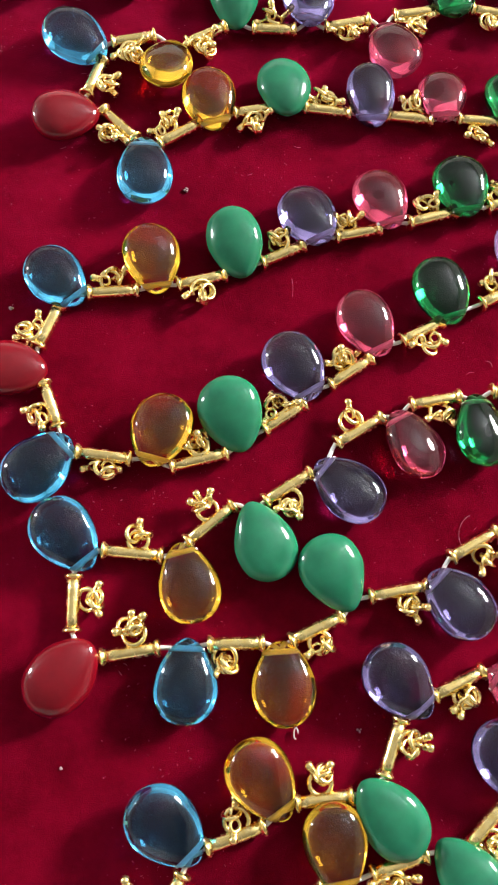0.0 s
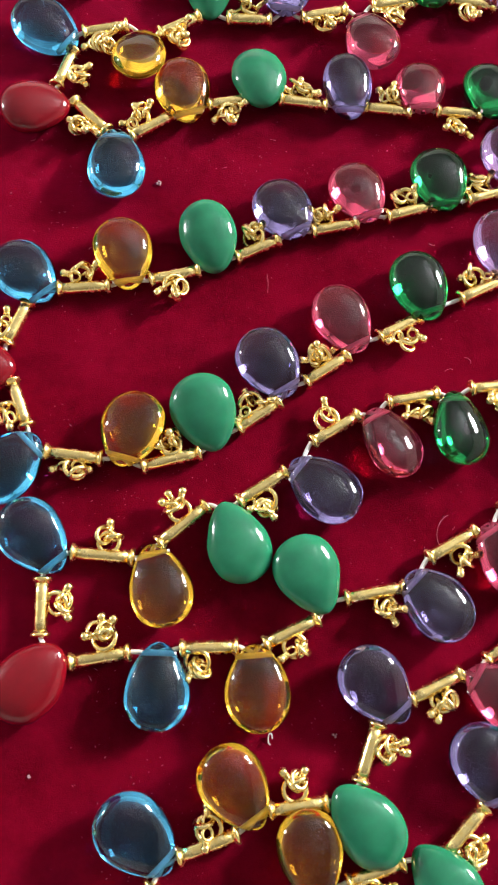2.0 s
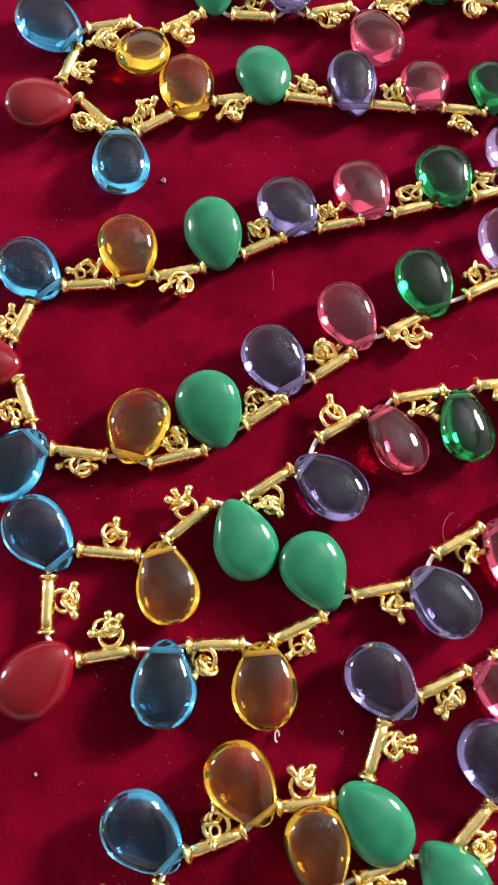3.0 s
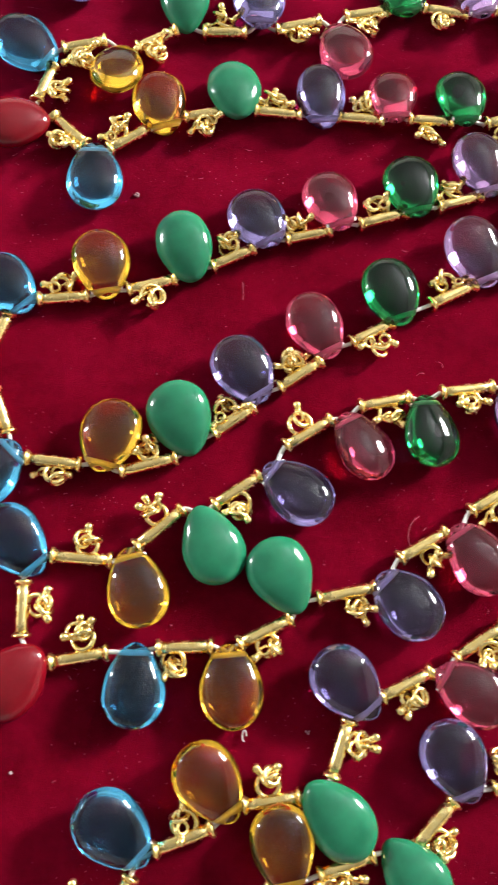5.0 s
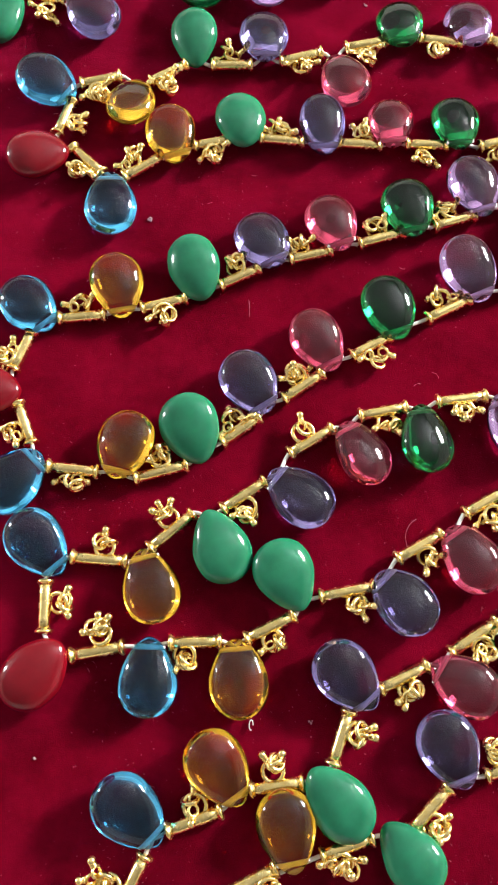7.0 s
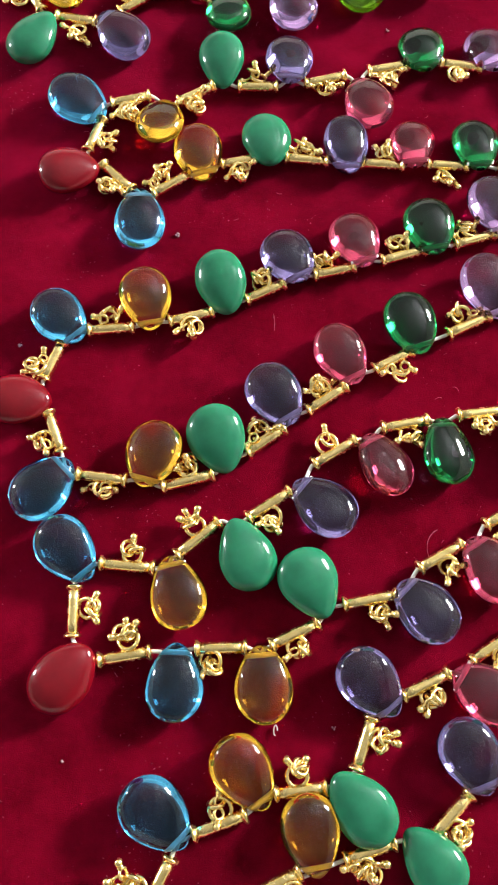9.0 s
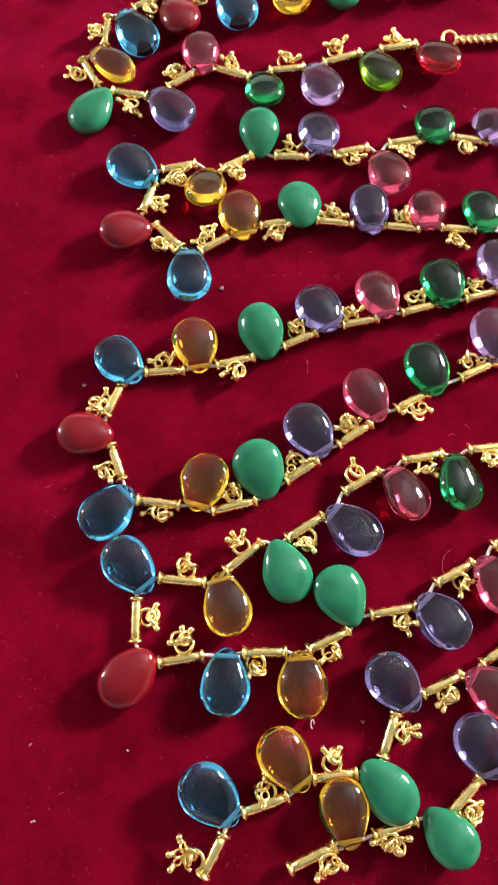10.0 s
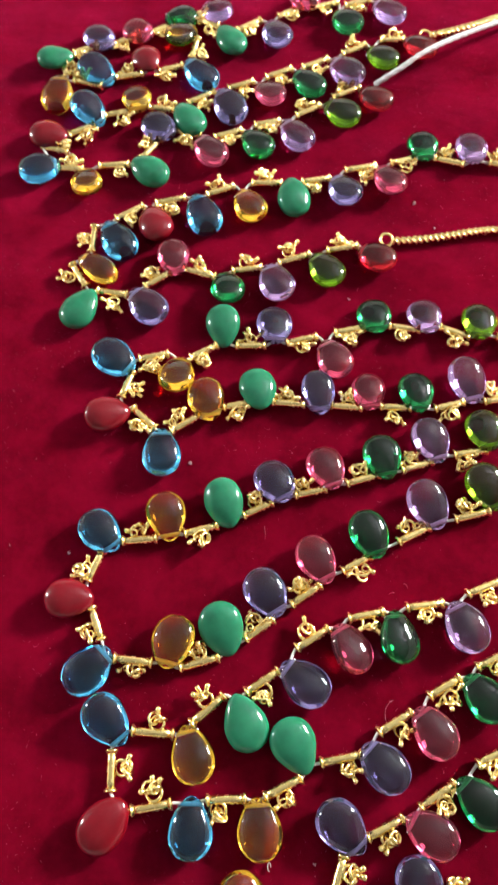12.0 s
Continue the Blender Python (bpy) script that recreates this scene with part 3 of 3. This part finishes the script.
def place_bar(necklace, x, y, turn, side, along, length):
    size = round(length * 2)
    length = size / 2 * MM
    z = 1.66 * MM + velvet_height(x * MM, y * MM)
    m = pose(x * MM, y * MM, z, 0, dice.uniform(-3, 3), turn)
    bar = part("spacer_bar", BARS[size], necklace, m, "polished gold-plated tube with end collars")
    end = length / 2 - 0.55 * MM
    part("end_collar", COLLAR, bar, pose(-end, 0, 0))
    part("end_collar", COLLAR, bar, pose(end, 0, 0, 0, 0, 180))
    way = 1 if side > 0 else -1
    along = max(-2.6, min(2.6, along))
    reach = max(1.7, min(2.5, abs(side) * 0.5))
    tip = dice.uniform(-30, 30)
    loop_at = pose(along * MM, way * (reach + 0.55) * MM, 0.2 * MM, tip, 0, dice.uniform(0, 360) if side else 0)
    part("hanging_loop", LOOPS[dice.randrange(3)], bar, loop_at, "small gold wire ring")
    for _ in range(charm.choice((1, 2, 2, 3))):
        extra = pose((along + charm.uniform(-1.3, 1.3)) * MM, way * (reach + charm.uniform(0.9, 2.1)) * MM, charm.uniform(0.1, 0.9) * MM, charm.uniform(20, 80), 0, charm.uniform(0, 180))
        part("jump_ring", JUMP, bar, extra, "small gold wire ring")
    far = max(1.7, abs(side) - 2.2)
    pins = PINS.get((x, y), ())
    for angle in pins:
        hub = pose(along * MM, way * (reach + 0.9) * MM, charm.uniform(0.2, 0.9) * MM, 0, 0, angle - turn)
        part("dangle", DANGLE, bar, hub @ pose(0, 0, 0, charm.uniform(30, 150), charm.uniform(-22, 2), 0), "gold ball-headed pin")
    fan = [] if pins else [charm.uniform(-115, -30), charm.uniform(-40, 40), charm.uniform(30, 115)]
    if fan and charm.random() < 0.45:
        del fan[charm.randrange(3)]
    for k, angle in enumerate(fan):
        out = angle + way * 90
        shift = charm.uniform(-0.5, 0.5) + 0.8 * (k - 1) * way * -1
        spot = pose((along + shift) * MM, way * far * MM, charm.uniform(-0.5, 1.3) * MM, 0, 0, out)
        part("dangle", DANGLE, bar, spot @ pose(0, 0, 0, charm.uniform(15, 165), charm.uniform(-35, 12), 0), "gold ball-headed pin")
    return [m @ Vector((-length / 2, 0, 0)), m @ Vector((length / 2, 0, 0))]


def thread_through(necklace, runs):
    """A white thread that goes from piece to piece in the order of the strand."""
    points = []
    for k, run in enumerate(runs):
        if len(run) == 2:
            near = runs[k - 1][-1] if k else None
            far = runs[k + 1][0] if k + 1 < len(runs) else None
            if (near is not None and (run[1] - near).length < (run[0] - near).length) or (near is None and far is not None and (run[0] - far).length < (run[1] - far).length):
                run = run[::-1]
                runs[k] = run
    for k, run in enumerate(runs):
        if len(run) == 1 and 0 < k < len(runs) - 1:
            middle = (runs[k - 1][-1] + runs[k + 1][0]) / 2
            run = [run[0].lerp(middle, 0.2)]
        points += run
    fine = []
    ends = [points[0] * 2 - points[1]] + points + [points[-1] * 2 - points[-2]]
    for k in range(1, len(ends) - 2):
        a, b, c, d = ends[k - 1 : k + 3]
        for u in (0.0, 0.2, 0.4, 0.6, 0.8):
            round_about = 0.5 * (2 * b + (c - a) * u + (2 * a - 5 * b + 4 * c - d) * u * u + (3 * b - a - 3 * c + d) * u ** 3)
            fine.append(b.lerp(c, u).lerp(round_about, 0.25))
    fine.append(points[-1])
    verts, faces = tube_along(fine, 0.38 * MM, 8)
    part("thread", mesh_of("thread", verts, faces, THREAD), necklace, None, "white beading thread")


def strand(necklace, items):
    runs = []
    for kind, *at in items:
        runs.append(place_bar(necklace, *at) if kind == "bar" else place_bead(necklace, kind, *at))
    return runs


def necklace_of(label, *arms):
    ob = tagged(new("bead_necklace"), label, "necklace", "necklaces on the velvet")
    for arm in arms:
        thread_through(ob, strand(ob, arm))
    return ob


SAME = "gold and coloured glass teardrop necklace"
necklace_of(SAME + ", doubled back in a tangle", FRONT_A[::-1] + FRONT_B[:1], FRONT_B[1:])
necklace_of(SAME + ", folded at its red bead", SECOND_A[::-1] + SECOND_B)
necklace_of(SAME + ", folded in a wide bend", THIRD_A[::-1] + THIRD_B)
necklace_of(SAME + ", its two arms close together", FOURTH_A[::-1] + FOURTH_B)
fifth = necklace_of(SAME + ", ending in a gold chain", FIFTH_A[::-1] + FIFTH_B)
sixth = necklace_of(SAME + ", ending in chain and white cord", SIXTH_A[::-1] + SIXTH_B)
necklace_of(SAME + ", crumpled beside the others", LAST_A[::-1] + LAST_B)


# chains and cord ---------------------------------------------------------------
def bent(points, step):
    """Points at even steps along a smooth line through a few corners, in millimetres."""
    pts = [Vector(p) * MM for p in points]
    pts = [pts[0] * 2 - pts[1]] + pts + [pts[-1] * 2 - pts[-2]]
    line = []
    for k in range(1, len(pts) - 2):
        count = max(2, int((pts[k + 1] - pts[k]).length / (step * MM)))
        for s in range(count):
            u = s / count
            a, b, c, d = pts[k - 1 : k + 3]
            line.append(0.5 * (2 * b + (c - a) * u + (2 * a - 5 * b + 4 * c - d) * u * u + (3 * b - a - 3 * c + d) * u ** 3))
    return line + [pts[-2]]


def rope(name, points, radius, lobes, pitch, depth, mat, parent, label):
    line = bent(points, 0.28)
    verts, faces = tube_along(line, radius * MM, 16, False, lambda k, a: 1 + depth * math.cos(lobes * (a + k * 0.28 / pitch * 2 * math.pi)))
    part(name, mesh_of(name, verts, faces, mat), parent, None, label)


def chain_end(parent, x, y, turn):
    eye = part("end_ring", loop_mesh(2.0 * MM, 0.5 * MM, 0.0), parent, pose(x * MM, y * MM, 1.2 * MM, 12, 8, turn), "gold chain end ring")
    return eye


chain_end(fifth, 40.2, 169.2, 0)
rope("chain", [(42.0, 168.6, 1.3), (50.5, 169.6, 1.2), (59.6, 171.3, 1.2), (69, 173.4, 1.2), (78.3, 174.7, 1.2), (110, 178.6, 1.2)], 1.1, 3, 5.4, 0.3, GOLD, fifth, "braided gold-plated chain")
chain_end(sixth, 56.5, 258.1, 0)
rope("chain", [(58.4, 258.2, 1.3), (61.5, 258.8, 1.4), (74, 263.6, 1.3), (87.4, 269.8, 1.3), (112, 280.0, 1.3)], 1.1, 3, 5.4, 0.3, GOLD, sixth, "braided gold-plated chain")
rope("cord", [(37.3, 230.7, 4.5), (45.6, 235.6, 7.0), (55.3, 242.8, 8.6), (70.5, 254.5, 6.0), (84.4, 263.9, 3.5), (112, 278.0, 1.5)], 0.85, 2, 7.0, 0.06, CORD, sixth, "frayed white cotton cord")

# card and lint ------------------------------------------------------------------
card = new("paper_card", box_mesh("paper_card", (60 * MM, 80 * MM, 0.5 * MM), PAPER, 0.0002))
card.matrix_world = pose(-0.0877, 0.1735, 0.0009, 0, 0, 15) @ pose(-0.030, 0.040, 0)
tagged(card, "plain white paper card lying on the velvet", "card")


def build_lint():
    """Specks and short fibres shed over the pile."""
    rnd = random.Random(11)
    verts, faces = [], []
    for _ in range(20000):
        x, y = rnd.uniform(-0.1, 0.11), rnd.uniform(-0.05, 0.29)
        if noise.noise(Vector((x * 45, y * 45, 8.0))) + rnd.uniform(-0.35, 0.35) < 0.08:
            continue
        z = velvet_height(x, y)
        if rnd.random() < 0.5:
            r = rnd.uniform(0.015, 0.045) * MM * (2.2 if rnd.random() < 0.06 else 1)
            add_to((verts, faces), ball(x, y, z + r * 0.6, r, 5, 4))
            continue
        a, curl, span, line = rnd.uniform(0, 6.28), rnd.gauss(0, 1.3), rnd.uniform(0.06, 0.34) * MM * (4 if rnd.random() < 0.08 else 1), []
        for k in range(5):
            line.append((x, y, z + 0.05 * MM + 0.05 * MM * k * (4 - k) / 4))
            x, y, a = x + span / 4 * math.cos(a), y + span / 4 * math.sin(a), a + curl / 4
        add_to((verts, faces), tube_along(line, rnd.uniform(0.014, 0.03) * MM, 4))
    # a few long hairs: where each starts, its bends and its length
    for x, y, a, bend, span in ((36.7, 24.3, 118, -95, 6.5), (4.6, 70.4, 86, 18, 3.8), (43.1, 58.5, 110, 60, 1.8), (38.1, 56.7, 40, -50, 1.6)):
        line, a = [], radians(a)
        for k in range(15):
            line.append((x * MM, y * MM, velvet_height(x * MM, y * MM) + (0.08 + 0.45 * math.sin(math.pi * k / 14)) * MM))
            x, y, a = x + span / 14 * math.cos(a), y + span / 14 * math.sin(a), a + radians(bend) / 14
        add_to((verts, faces), tube_along(line, 0.025 * MM, 5))
    ob = new("lint", mesh_of("lint", verts, faces, LINT))
    return tagged(ob, "pale lint specks and fibres on the velvet", "lint", kind="stuff")


build_lint()


def speck(x, y, size, seed):
    rnd = random.Random(seed)
    store = ([], [])
    for _ in range(4):
        add_to(store, ball(rnd.uniform(-1, 1) * size * MM, rnd.uniform(-1, 1) * size * MM, size * 0.5 * MM, size * rnd.uniform(0.4, 0.7) * MM, 6, 5))
    ob = new("crumb", mesh_of("crumb", *store, CRUMB, False))
    ob.location = (x * MM, y * MM, velvet_height(x * MM, y * MM))
    tagged(ob, "tiny pale crumb on the velvet", "crumb", "crumbs")


for k, (x, y, size) in enumerate([(-17.4, 91.7, 0.5), (-48.3, 64.4, 0.45), (18.7, -7.9, 0.32), (-30.5, -16.1, 0.3), (-51.2, -15.8, 0.25), (-48.8, -30.6, 0.35), (49.8, 184.9, 0.5), (56.2, 175.4, 0.4), (28.1, 147.8, 0.35), (-82.4, 157.1, 0.3)]):
    speck(x, y, size, k)


def thread_scrap():
    """A snipped curl of beading thread lying on the pile."""
    line = [(8.0 + 0.35 * math.cos(a), -8.7 + 0.9 * math.sin(a), 0.35) for a in [k * 0.5 for k in range(11)]]
    ob = new("thread_scrap", mesh_of("thread_scrap", *tube_along([tuple(c * MM for c in p) for p in line], 0.1 * MM, 6), THREAD))
    tagged(ob, "snipped curl of white thread on the velvet", "thread scrap")


thread_scrap()
